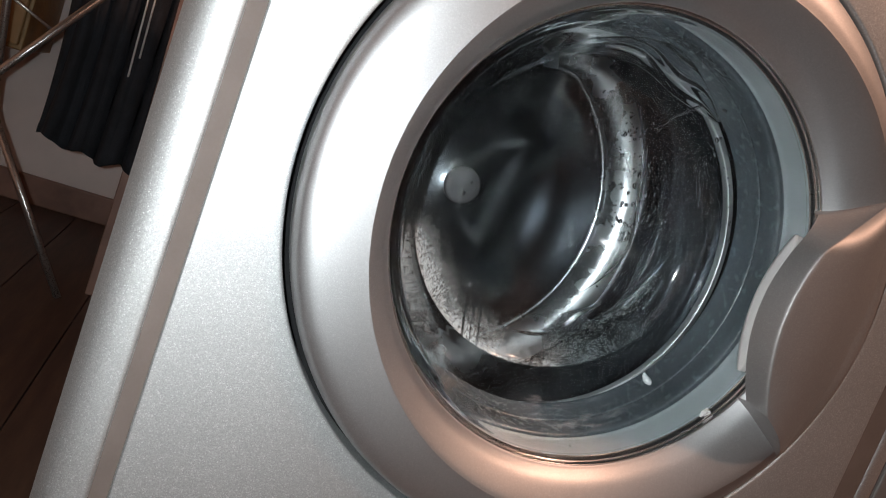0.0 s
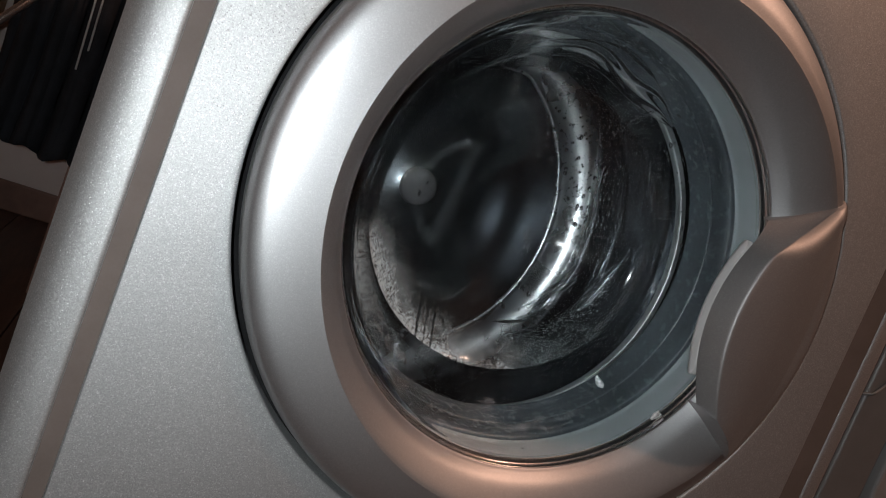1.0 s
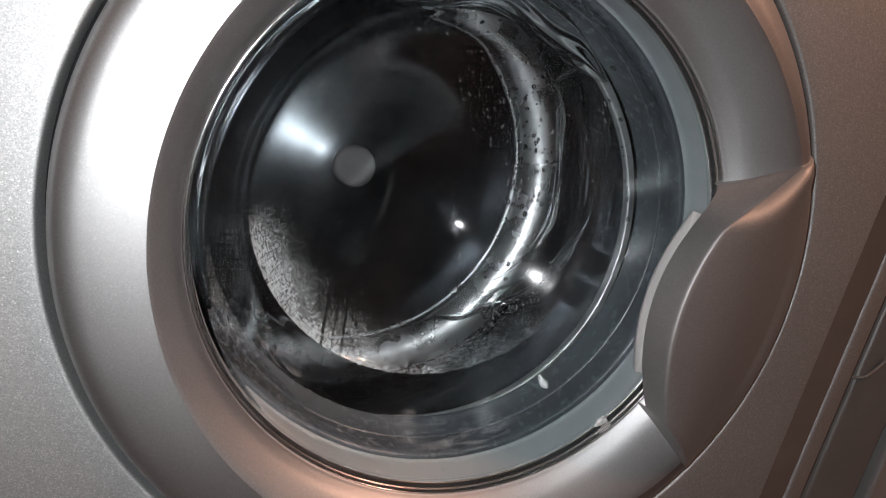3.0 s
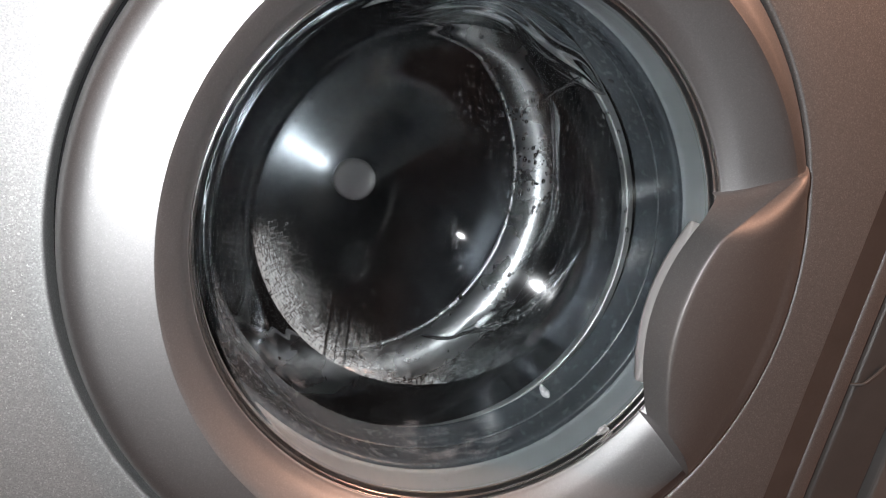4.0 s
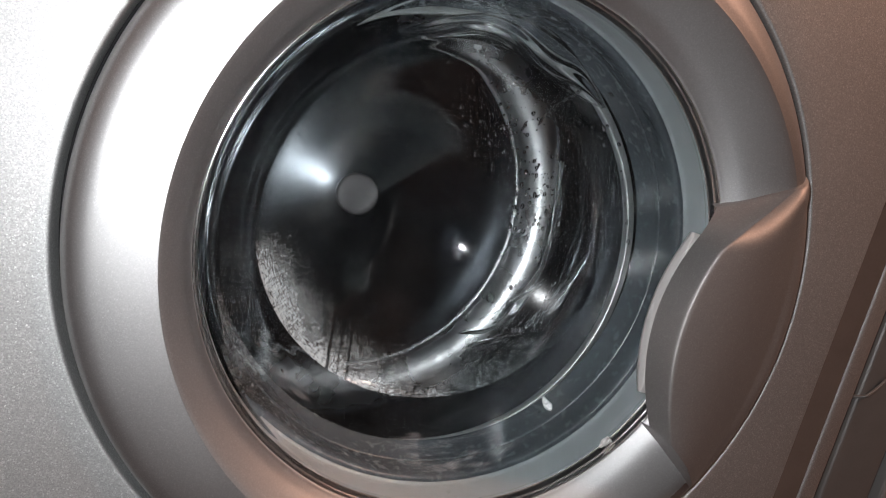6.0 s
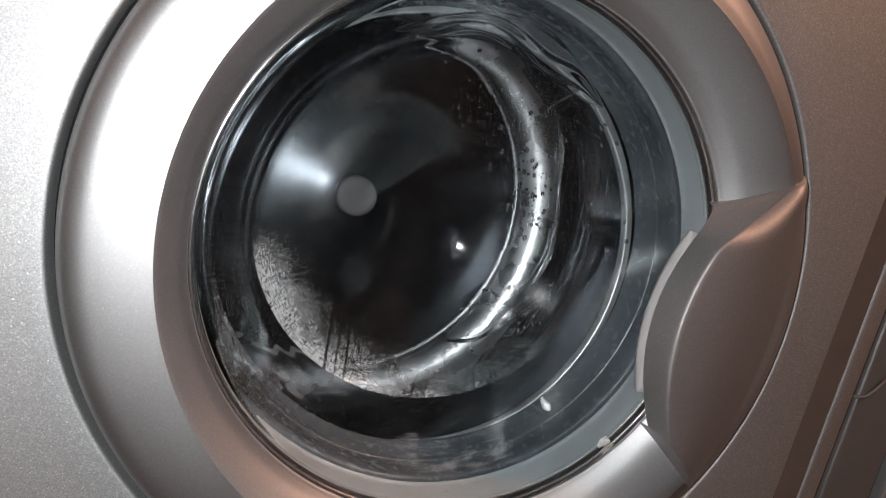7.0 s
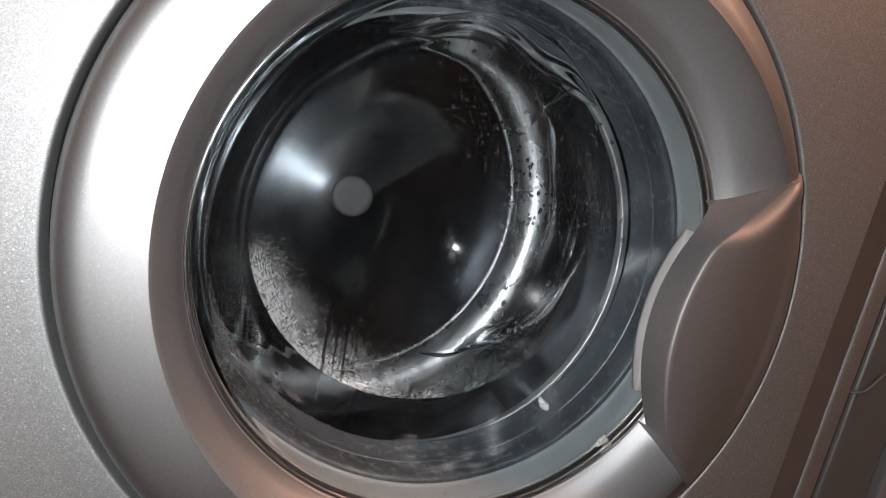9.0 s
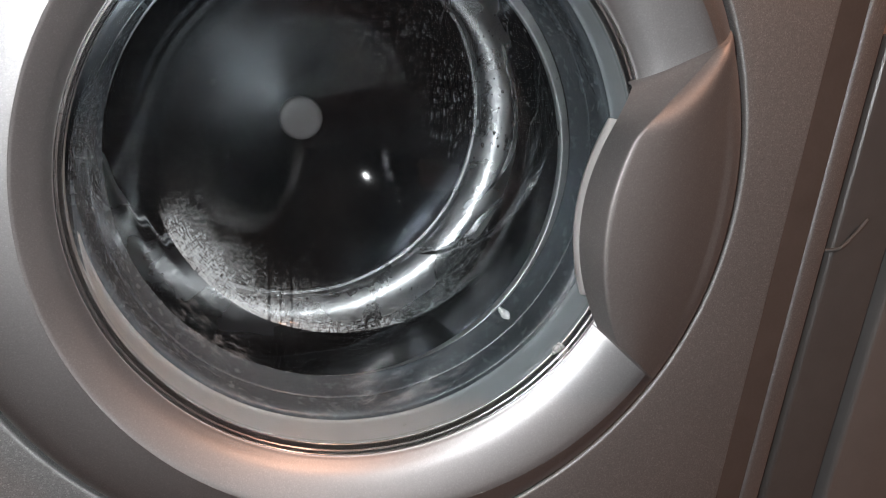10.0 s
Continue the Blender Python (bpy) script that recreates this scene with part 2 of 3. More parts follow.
def rounded(profile, steps=5):
    """A smooth run through the profile's points."""
    pts = [Vector(p) for p in profile]
    res = []
    for i in range(len(pts) - 1):
        p0, p1, p2, p3 = pts[max(i - 1, 0)], pts[i], pts[i + 1], pts[min(i + 2, len(pts) - 1)]
        for k in range(steps):
            t = k / steps
            res.append(0.5 * ((2 * p1) + (p2 - p0) * t + (2 * p0 - 5 * p1 + 4 * p2 - p3) * t * t + (3 * p1 - p0 - 3 * p2 + p3) * t ** 3))
    res.append(pts[-1])
    return [(v[0], v[1]) for v in res]


def lathe(profile, count=160, a0=0.0, a1=360.0, closed=False):
    """Turn (radius, depth) round the y axis. uv: along the turn, along the profile."""
    bm = bmesh.new()
    uv = bm.loops.layers.uv.new("uv")
    full = abs(a1 - a0) > 359.9
    n = count if full else count + 1
    rows = []
    for i in range(n):
        a = radians(a0 + (a1 - a0) * i / count)
        rows.append([bm.verts.new((r * math.cos(a), y, r * math.sin(a))) for r, y in profile])
    m = len(profile)
    for i in range(count):
        p, q = rows[i], rows[(i + 1) % n]
        for j in range(m if closed else m - 1):
            k = (j + 1) % m
            f = bm.faces.new((p[j], p[k], q[k], q[j]))
            for lo, (s, t) in zip(f.loops, ((i, j), (i, j + 1), (i + 1, j + 1), (i + 1, j))):
                lo[uv].uv = (s / count, t / max(1, m - 1))
    bmesh.ops.remove_doubles(bm, verts=bm.verts, dist=1e-6)
    return bm


def box(bm, x0, x1, y0, y1, z0, z1):
    v = [bm.verts.new((x, y, z)) for x in (x0, x1) for y in (y0, y1) for z in (z0, z1)]
    for f in ((0, 1, 3, 2), (4, 6, 7, 5), (0, 4, 5, 1), (2, 3, 7, 6), (0, 2, 6, 4), (1, 5, 7, 3)):
        bm.faces.new([v[i] for i in f])
    return bm


def rod(bm, p, q, r, n=12):
    p, q = Vector(p), Vector(q)
    m = Matrix.Translation((p + q) / 2) @ (q - p).to_track_quat("Z", "Y").to_matrix().to_4x4()
    bmesh.ops.create_cone(bm, cap_ends=True, segments=n, radius1=r, radius2=r, depth=(q - p).length, matrix=m)
    return bm


def wire(points, r, parent, name, mat, label=""):
    cu = bpy.data.curves.new(name, "CURVE")
    cu.dimensions, cu.bevel_depth, cu.bevel_resolution = "3D", r, 3
    s = cu.splines.new("POLY")
    s.points.add(len(points) - 1)
    for p, c in zip(s.points, points):
        p.co = (*c, 1)
    tmp = bpy.data.objects.new(name, cu)
    scene.collection.objects.link(tmp)
    me = bpy.data.meshes.new_from_object(tmp.evaluated_get(bpy.context.evaluated_depsgraph_get()))
    bpy.data.objects.remove(tmp)
    me.materials.clear()
    me.materials.append(mat)
    ob = new(name, me)
    ob.parent = parent
    if label:
        tagged(ob, label)
    return ob


# ---- the torch of the phone that films, held beside the lens
# turned left of the lens's aim, so the right side gets less light
TORCH_AT = pose(-0.026, 0.012, 0.008, 0, 12, 0)


def phone_torch():
    t = thing("phone_torch", (0, 0, 0), "small white torch glowing on the phone that films", "torch")
    bm = bmesh.new()
    bmesh.ops.create_circle(bm, cap_ends=True, segments=24, radius=0.005)
    part("led", bm, LED, t, "glowing white lamp", smooth=False)
    # unseen cup standing out past the lamp, added to narrow its beam
    bm = bmesh.new()
    rings = [[bm.verts.new((r * math.cos(q), r * math.sin(q), z)) for q in np.linspace(0, 2 * math.pi, 24, endpoint=False)]
             for r, z in ((0.0052, 0.0001), (0.0054, -0.0032), (0.0060, -0.0032), (0.0060, 0.0030), (0.0010, 0.0030))]
    for p, q in zip(rings, rings[1:]):
        for j in range(24):
            bm.faces.new((p[j], p[(j + 1) % 24], q[(j + 1) % 24], q[j]))
    bm.faces.new(rings[-1])
    part("bezel", bm, DARK, t, "black cup added round the lamp to narrow its beam", smooth=False)
    return t


torch = phone_torch()


# ---- the room
def room():
    fl = part("floor", box(bmesh.new(), -2.2, 2.2, -2.4, 1.62, -0.05, -0.02), DARK, smooth=False)
    tagged(fl, "red-brown wooden floor boards, dull in the dark", "floor", kind="structure")
    w, x, i = 0.13, -2.2, 0
    plank = None
    while x < 2.2:
        if plank is None:
            plank = part("plank", box(bmesh.new(), 0.0012, w - 0.0012, -2.4, 1.58, -0.02, 0.0), FLOOR, fl, smooth=False).data
        else:
            ob = new("plank", plank)
            ob.parent = fl
            ob.location.x = x + 2.2
        if i == 0:
            fl.children[0].location.x = 0
        x, i = x + w, i + 1
    for c in fl.children:
        c.location.x -= 2.2
    for nm, b, mat, lab in (
        ("wall_back", (-2.2, 2.2, 1.58, 1.68, 0, 2.5), WALL, "off-white plastered wall behind the drying rack"),
        ("wall_left", (-2.3, -2.2, -2.5, 1.68, 0, 2.5), WALL, "plain off-white plastered wall"),
        # unseen walls and ceiling, coloured dark so glass and steel mirror little
        ("wall_right", (2.2, 2.3, -2.5, 1.68, 0, 2.5), DIM_WALL, "unseen wall beyond the cabinet, dark grey to dim reflections"),
        ("wall_front", (-2.2, 2.2, -2.5, -2.4, 0, 2.5), DIM_WALL, "unseen wall across the room, dark grey to dim reflections"),
        ("ceiling", (-2.3, 2.3, -2.5, 1.68, 2.5, 2.6), CEIL, "unseen ceiling, toned dark to dim reflections"),
    ):
        tagged(part(nm, box(bmesh.new(), *b), mat, smooth=False), lab, nm.split("_")[0], kind="structure")
    bb = part("baseboard", box(bmesh.new(), -2.2, 2.2, 1.565, 1.58, 0, 0.07), BROWN, smooth=False)
    tagged(bezel(bb, 0.004), "dark brown wooden baseboard along the wall", "baseboard", kind="structure")


room()

# ---- the washing machine
machine = thing("washing_machine", (0, 0, ZC), "silver front-loading washing machine, running, on a wooden floor", "washing machine")
HX, ZLO, ZHI = 0.2905, -0.44, 0.39
# the front's cross-section beyond the flat: a sunk joint, then a rim that rolls back
SIDE = [(0.2470, 0.0), (0.2482, 0.0004), (0.2490, 0.0022), (0.2585, 0.0022), (0.2592, 0.0012), (0.2606, 0.0003), (0.2630, 0.0),
        (0.2690, 0.0004), (0.2750, 0.0018), (0.2810, 0.0050), (0.2855, 0.0105), (0.2885, 0.0180), (0.2900, 0.0280), (0.2905, 0.0400), (0.2905, 0.0600)]


def front_panel():
    bm = bmesh.new()
    n, rings = 192, 10
    hole = [(0.2108, 0.022), (0.2108, 0.0026), (0.2110, 0.0010), (0.2117, 0.0002), (0.2130, 0.0)]
    x1 = SIDE[0][0]
    loops = []
    for i in range(n):
        a = 2 * math.pi * (i + 0.5) / n
        c, s = math.cos(a), math.sin(a)
        k = min(x1 / abs(c) if c else 9, (ZHI if s > 0 else -ZLO) / abs(s) if s else 9)
        col = [bm.verts.new((r * c, y, r * s)) for r, y in hole]
        for j in range(1, rings + 1):
            r = 0.2130 + (k - 0.2130) * j / rings
            col.append(bm.verts.new((r * c, 0, r * s)))
        loops.append(col)
    for i in range(n):
        p, q = loops[i], loops[(i + 1) % n]
        for j in range(len(p) - 1):
            bm.faces.new((p[j], p[j + 1], q[j + 1], q[j]))
    # square corners
    for sx in (-1, 1):
        for sz in (ZLO, ZHI):
            cor = bm.verts.new((sx * x1, 0, sz))
            near = [(v[-1], (v[-1].co - cor.co).length) for v in loops]
            on_x = min((d, i) for i, (v, d) in enumerate(near) if abs(abs(v.co.x) - x1) < 1e-6 and v.co.z * sz > 0)
            on_z = min((d, i) for i, (v, d) in enumerate(near) if abs(v.co.z - sz) < 1e-6 and v.co.x * sx > 0)
            bm.faces.new((loops[on_x[1]][-1], cor, loops[on_z[1]][-1]))
    part("front_panel", bm, PAINT, machine)
    for sx in (-1, 1):
        bm = bmesh.new()
        wide = 0.0095 if sx > 0 else 0.0     # the joint beside the cabinet is the wider one
        prof = rounded([(x + wide * min(1, max(0, (x - 0.2490) / 0.0095)) - wide * 0.5 * max(0, (x - 0.2630) / 0.0275), y) for x, y in SIDE], 4)
        lo = [bm.verts.new((sx * x, y, ZLO)) for x, y in prof]
        hi = [bm.verts.new((sx * x, y, ZHI)) for x, y in prof]
        for j in range(len(prof) - 1):
            bm.faces.new((lo[j], lo[j + 1], hi[j + 1], hi[j]))
        part("joint_strip", box(bmesh.new(), min(sx * 0.2487, sx * (0.2588 + wide)), max(sx * 0.2487, sx * (0.2588 + wide)), 0.0012, 0.004, ZLO, ZHI), STRIP, machine, "brownish joint strip", smooth=False)
        part("side_rim", bm, PAINT, machine, "silver rim rolling back to the side")
    for x0, x1b in ((-0.2905, -0.2885), (0.2885, 0.2905)):
        part("side_panel", box(bmesh.new(), x0, x1b, 0.06, 0.55, ZLO, ZHI), CABINET_SIDE, machine, smooth=False)
    part("top_panel", box(bmesh.new(), -0.2905, 0.2905, 0.0, 0.55, ZHI, ZHI + 0.02), CABINET_SIDE, machine, smooth=False)
    part("back_panel", box(bmesh.new(), -0.2885, 0.2885, 0.548, 0.55, ZLO, ZHI), CABINET_SIDE, machine, smooth=False)
    part("kick_plate", box(bmesh.new(), -0.285, 0.285, 0.012, 0.03, -0.455, ZLO), DARK, machine, smooth=False)
    for x in (-0.26, 0.26):
        for y in (0.06, 0.5):
            part("foot", rod(bmesh.new(), (x, y, -ZC), (x, y, ZLO), 0.02), DARK, machine)
    part("door_recess", lathe([(0.1500, 0.012), (0.1500, 0.024), (0.2125, 0.024), (0.2125, 0.006)], 128), DARK, machine)


front_panel()

# the door: a domed ring with a crest, chrome trim, handle and glass bowl
# (the crest is a circle set a little towards the handle, so the ring's slopes change round the turn)
CREST_X, CREST_R, CREST_Y, TRIM_R, RIM_R = 0.0135, 0.1773, -0.0145, 0.1500, 0.2066
INNER = [(0.0, 0.0045), (0.03, 0.0040), (0.09, 0.0018), (0.28, -0.0036), (0.60, -0.0092), (0.86, -0.0131), (0.97, -0.0143), (1.0, -0.0145)]
OUTER_NEAR = [(0.0, 1.0), (0.02, 0.99), (0.3, 0.89), (0.55, 0.65), (0.75, 0.39), (0.9, 0.155), (0.97, 0.045), (1.0, 0.0)]
OUTER_FAR = [(0.0, 1.0), (0.02, 0.998), (0.3, 0.985), (0.55, 0.955), (0.75, 0.88), (0.88, 0.66), (0.96, 0.30), (1.0, 0.0)]


def crest_radius(a):
    return CREST_X * math.cos(a) + math.sqrt(CREST_R ** 2 - (CREST_X * math.sin(a)) ** 2)


def ring_profile(a):
    rc, far = crest_radius(a), (1 - math.cos(a)) / 2
    inner = [(TRIM_R + (rc - TRIM_R) * p, y) for p, y in INNER]
    outer = [(rc + (RIM_R - rc) * p, CREST_Y * (h * (1 - far) + g * far)) for (p, h), (_, g) in zip(OUTER_NEAR, OUTER_FAR)]
    return inner, outer + [(RIM_R + 0.0001, 0.003), (RIM_R - 0.0004, 0.014)]


def ring_depth(r, a):
    inner, outer = ring_profile(a)
    pts = inner + outer[1:-2]
    return float(np.interp(r, [p[0] for p in pts], [p[1] for p in pts]))


def door_ring():
    bm = bmesh.new()
    n, rows = 224, []
    for i in range(n):
        a = 2 * math.pi * i / n
        inner, outer = ring_profile(a)
        prof = rounded(inner, 4) + rounded(outer, 4)[1:]
        rows.append([bm.verts.new((r * math.cos(a), y, r * math.sin(a))) for r, y in prof])
    for i in range(n):
        p, q = rows[i], rows[(i + 1) % n]
        for j in range(len(p) - 1):
            bm.faces.new((p[j], p[j + 1], q[j + 1], q[j]))
    return part("door", bm, RING_PAINT, machine, "closed round porthole door, silver domed ring")


door = door_ring()
part("trim_ring", lathe(rounded([(0.1503, 0.0046), (0.1498, 0.0046), (0.1495, 0.0056), (0.1494, 0.0070), (0.1491, 0.0077), (0.1488, 0.0077),
                                 (0.1485, 0.0084), (0.1484, 0.0102), (0.1480, 0.0125), (0.1474, 0.0130)], 3), 192), CHROME, door, "thin bright chrome trim")

BOWL = [(0.1470, 0.0105), (0.1440, 0.0120), (0.1405, 0.0180), (0.1365, 0.0300), (0.1310, 0.0480), (0.1250, 0.0660), (0.1195, 0.0800),
        (0.1130, 0.0910), (0.1030, 0.0985), (0.0850, 0.1095), (0.0600, 0.1246), (0.0500, 0.1303), (0.0400, 0.1353), (0.0300, 0.1394), (0.0200, 0.1425), (0.0100, 0.1444), (0.0, 0.1450)]
BOWL_FINE = rounded(BOWL, 5)


def shell(profile, thick):
    """Both faces of a turned shell."""
    back = []
    for i, (r, y) in enumerate(profile):
        p, q = Vector(profile[max(i - 1, 0)]), Vector(profile[min(i + 1, len(profile) - 1)])
        d = (q - p).normalized()
        back.append((max(0.0, r - d.y * thick * -1), y + -d.x * thick))
    return profile + back[::-1]


glass = part("glass_bowl", lathe(shell(BOWL_FINE, 0.004), 192, closed=True), GLASS, door, "clear glass bowl with drops and dried suds")
glass.visible_shadow = False


def handle():
    bm = bmesh.new()
    # inner wall, a small rounded ridge, then a broad face that falls to the rim
    section = [(-0.020, -0.006), (-0.004, -0.012), (0.012, -0.018), (0.026, -0.0228), (0.029, -0.0238), (0.033, -0.0247), (0.038, -0.0254), (0.045, -0.0258)]
    for k in range(1, 37):
        q = k / 36
        section.append((0.045 + 0.955 * q, -0.0258 - 0.0016 * math.sin(math.pi * min(1, 1.6 * q)) + 0.0252 * q ** 3.4))
    nv = len(section) - 1
    us = [-1, -0.996, -0.991, -0.985, -0.975] + [-0.96 + 1.92 * k / 60 for k in range(61)] + [0.975, 0.985, 0.991, 0.996, 1]
    nu = len(us) - 1
    grid = []
    for u in us:
        z = u * 0.070 - 0.001
        inner = Vector((0.1100 + 4.4 * z * z, z))
        a = radians(30.3 * u - 0.8)
        outer = Vector((0.2050 * math.cos(a), 0.2050 * math.sin(a)))
        col = []
        swing = max(0.0, (u - 0.60) / 0.40) ** 2.0
        ridge = 0.045 + 0.66 * swing
        for w0, y in section:
            if w0 <= 0.026:
                w = -0.020 + (w0 + 0.020) / 0.046 * (ridge + 0.020 - 0.019 * (1 - 0.6 * min(1.0, 3 * swing)))
            elif w0 <= 0.045:
                w = ridge - (0.045 - w0) * (1 - 0.6 * min(1.0, 3 * swing))
            else:
                w = ridge + (w0 - 0.045) / 0.955 * (1 - ridge)
            v = max(0.0, w)
            e = min(1.0, (1 - abs(u)) / (0.026 - 0.014 * min(1, 1.5 * v)))
            e = e * e * (3 - 2 * e)
            p = inner.lerp(outer, w)
            r = p.length
            base = ring_depth(r, math.atan2(p.y, p.x)) if r > 0.150 else 0.0045
            y = y + (base - 0.0018 - y) * min(1.0, swing ** 1.4 * 0.98)
            top = min(y, base - 0.0006) if v > 0.06 else y
            yy = (base + 0.0003 + 0.003 * max(0.0, 1 - 2.5 * v)) * (1 - e) + top * e
            col.append(bm.verts.new((p.x, yy, p.y)))
        grid.append(col)
    for i in range(nu):
        for j in range(nv):
            bm.faces.new((grid[i][j], grid[i][j + 1], grid[i + 1][j + 1], grid[i + 1][j]))
    hd = part("handle", bm, HANDLE_PAINT, door, "broad curved grip, brownish silver")
    soften(hd, 50)
    # pale edge strip of the grip over the glass
    bm = bmesh.new()
    rows = []
    for i in range(49):
        u = -1 + 2 * i / 48
        z = u * 0.050 - 0.001
        x = 0.1100 + 4.4 * z * z - 0.0012
        w = 1 - abs(u) ** 6
        rows.append([bm.verts.new((x + dx, y, z)) for dx, y in ((0.004, 0.0045), (0.0, 0.0035), (-0.0006, 0.0010), (-0.0004, -0.0050 * w), (0.0005, -0.0075 * w), (0.004, -0.0085 * w))])
    for p, q in zip(rows, rows[1:]):
        for j in range(5):
            bm.faces.new((p[j], p[j + 1], q[j + 1], q[j]))
    part("grip_edge", bm, EDGE, door, "pale plastic edge of the grip")


handle()

# the gasket between door and drum
part("door_seal", lathe(rounded([(0.1520, 0.0120), (0.1486, 0.0125), (0.1484, 0.0330), (0.1476, 0.0370), (0.1500, 0.0385), (0.1520, 0.0390)], 4), 160),
     SEAL, machine, "pale grey outer lip of the gasket")
part("gasket", lathe(rounded([(0.1520, 0.0395), (0.1500, 0.0410), (0.1466, 0.0425),
                              (0.1462, 0.0560), (0.1459, 0.0605), (0.1467, 0.0615), (0.1457, 0.0626), (0.1452, 0.0670), (0.1438, 0.0750), (0.1424, 0.0800), (0.1419, 0.0822), (0.1428, 0.0836), (0.1480, 0.0842), (0.1600, 0.0850), (0.2600, 0.0860)], 4), 160),
     RUBBER, machine, "dark blue-grey rubber door gasket, wet")
part("tub", lathe([(0.2600, 0.0860), (0.2620, 0.4300), (0.0, 0.4300)], 96), DARK, machine)

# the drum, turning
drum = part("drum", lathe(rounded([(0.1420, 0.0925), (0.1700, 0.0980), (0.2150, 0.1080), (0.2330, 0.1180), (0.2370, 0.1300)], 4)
                          + rounded([(0.2370, 0.1350), (0.2370, 0.2200), (0.2340, 0.2240), (0.2340, 0.2300), (0.2370, 0.2340), (0.2370, 0.3200), (0.2350, 0.3330), (0.2300, 0.3420), (0.2240, 0.3470)], 5), 160), DRUM_SHADED, machine, "turning stainless steel drum, wet inside")


part("drum_lip", lathe(rounded([(0.1480, 0.0880), (0.1426, 0.0848), (0.1413, 0.0844), (0.1407, 0.0862), (0.1420, 0.0925)], 5), 160), LIP_LIT, drum, "rolled lip of the drum, toned bright as torch-lit")
part("rim_ring", lathe(rounded([(0.2240, 0.3470), (0.2170, 0.3560), (0.2070, 0.3630), (0.1960, 0.3668), (0.1880, 0.3675), (0.1850, 0.3655), (0.1820, 0.3640), (0.1800, 0.3650), (0.1780, 0.3652)], 5), 160),
     RIM_LIT, drum, "rounded wet steel corner of the drum, toned bright as torch-lit")


# the back is dished: it rises ever steeper towards the hub
SLOPE_R, SLOPE = [0.0, 0.017, 0.018, 0.02, 0.025, 0.03, 0.05, 0.10, 0.15, 0.1785], [0.0, 0.0, 0.37, 0.35, 0.29, 0.248, 0.224, 0.174, 0.10, 0.05]
DISH_R = [0.1785 * k / 200 for k in range(201)]
DISH_Y = [0.0]
for r0, r1 in zip(DISH_R, DISH_R[1:]):
    DISH_Y.append(DISH_Y[-1] + (r1 - r0) * float(np.interp((r0 + r1) / 2, SLOPE_R, SLOPE)))
DISH = (DISH_R, [y + 0.3652 - DISH_Y[-1] for y in DISH_Y])
HUB_Y = float(np.interp(0.0195, *DISH))


def drum_back():
    bm = bmesh.new()
    n, rs = 180, [0.0, 0.018, 0.021, 0.024, 0.027, 0.03, 0.033, 0.036, 0.040, 0.045, 0.050, 0.055, 0.0625, 0.07, 0.0775, 0.085, 0.1, 0.115, 0.13, 0.145, 0.16, 0.170, 0.1785]
    rows = []
    for i in range(n):
        a = 2 * math.pi * i / n
        col = []
        for r in rs:
            lobe = 0.5 + 0.5 * math.cos(3 * a)
            w = min(1, max(0, (r - 0.045) / 0.06))
            rise = w * w * (3 - 2 * w) * min(1, max(0, (0.174 - r) / 0.03))
            y = float(np.interp(r, DISH[0], DISH[1])) - 0.0006 * lobe * rise
            col.append(bm.verts.new((r * math.cos(a), y, r * math.sin(a))))
        rows.append(col)
    for i in range(n):
        p, q = rows[i], rows[(i + 1) % n]
        for j in range(len(rs) - 1):
            if j == 0:
                bm.faces.new((p[0], p[1], q[1]))
            else:
                bm.faces.new((p[j], p[j + 1], q[j + 1], q[j]))
    bmesh.ops.remove_doubles(bm, verts=bm.verts, dist=1e-6)
    part("back_plate", bm, BACK_SHADED, drum, "pressed steel back of the drum with three lobes")
    part("hub", lathe(rounded([(0.0200, HUB_Y + 0.006), (0.0198, HUB_Y - 0.002), (0.0185, HUB_Y - 0.0045), (0.0150, HUB_Y - 0.0055), (0.0130, HUB_Y - 0.0056)], 4) + [(0.0060, HUB_Y - 0.0056), (0.0, HUB_Y - 0.0056)], 64), HUB, drum, "round grey hub cap")
    for k in range(3):
        bm = bmesh.new()
        rows = []
        for i in range(15):
            y = 0.150 + 0.185 * i / 14
            h = 0.013 * math.sin(math.pi * (i + 0.01) / 14) + 0.001
            rows.append([bm.verts.new(((0.239 - h * math.cos(w * math.pi / 2) ** 1.3), y, w * 0.040)) for w in np.linspace(-1, 1, 15)])
        for p, q in zip(rows, rows[1:]):
            for j in range(14):
                bm.faces.new((p[j], p[j + 1], q[j + 1], q[j]))
        ob = part("paddle", bm, PADDLE_SHADED, drum, "steel lifting paddle")
        ob.rotation_euler = (0, radians(120 * k + 60), 0)


drum_back()

# on the glass: dried suds, splashes and drops
def on_bowl(r):
    pts = sorted(BOWL)
    return float(np.interp(r, [p[0] for p in pts], [p[1] for p in pts]))


def film_patch(name, mat, r0, r1, a0, a1, label, low=0.0):
    prof = [(r0 + (r1 - r0) * k / 16, 0.0) for k in range(17)]
    bm = lathe(prof, 90, a0, a1)
    for v in bm.verts:      # drawn a little narrower at the foot of the bowl, where it ran off
        r = math.hypot(v.co.x, v.co.z)
        if low:
            r2 = r + (0.0015 - low * max(0.0, -v.co.z / r)) * (r - r0) / (r1 - r0)
            v.co.x, v.co.z, r = v.co.x * r2 / r, v.co.z * r2 / r, r2
        v.co.y = on_bowl(r) - 0.0007
    ob = part(name, bm, mat, door, label)
    ob.visible_shadow = False
    return ob


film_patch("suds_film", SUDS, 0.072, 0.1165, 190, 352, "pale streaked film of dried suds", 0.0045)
film_patch("splash_film", SPLASH, 0.1180, 0.1360, 212, 252, "thin milky splash of suds")
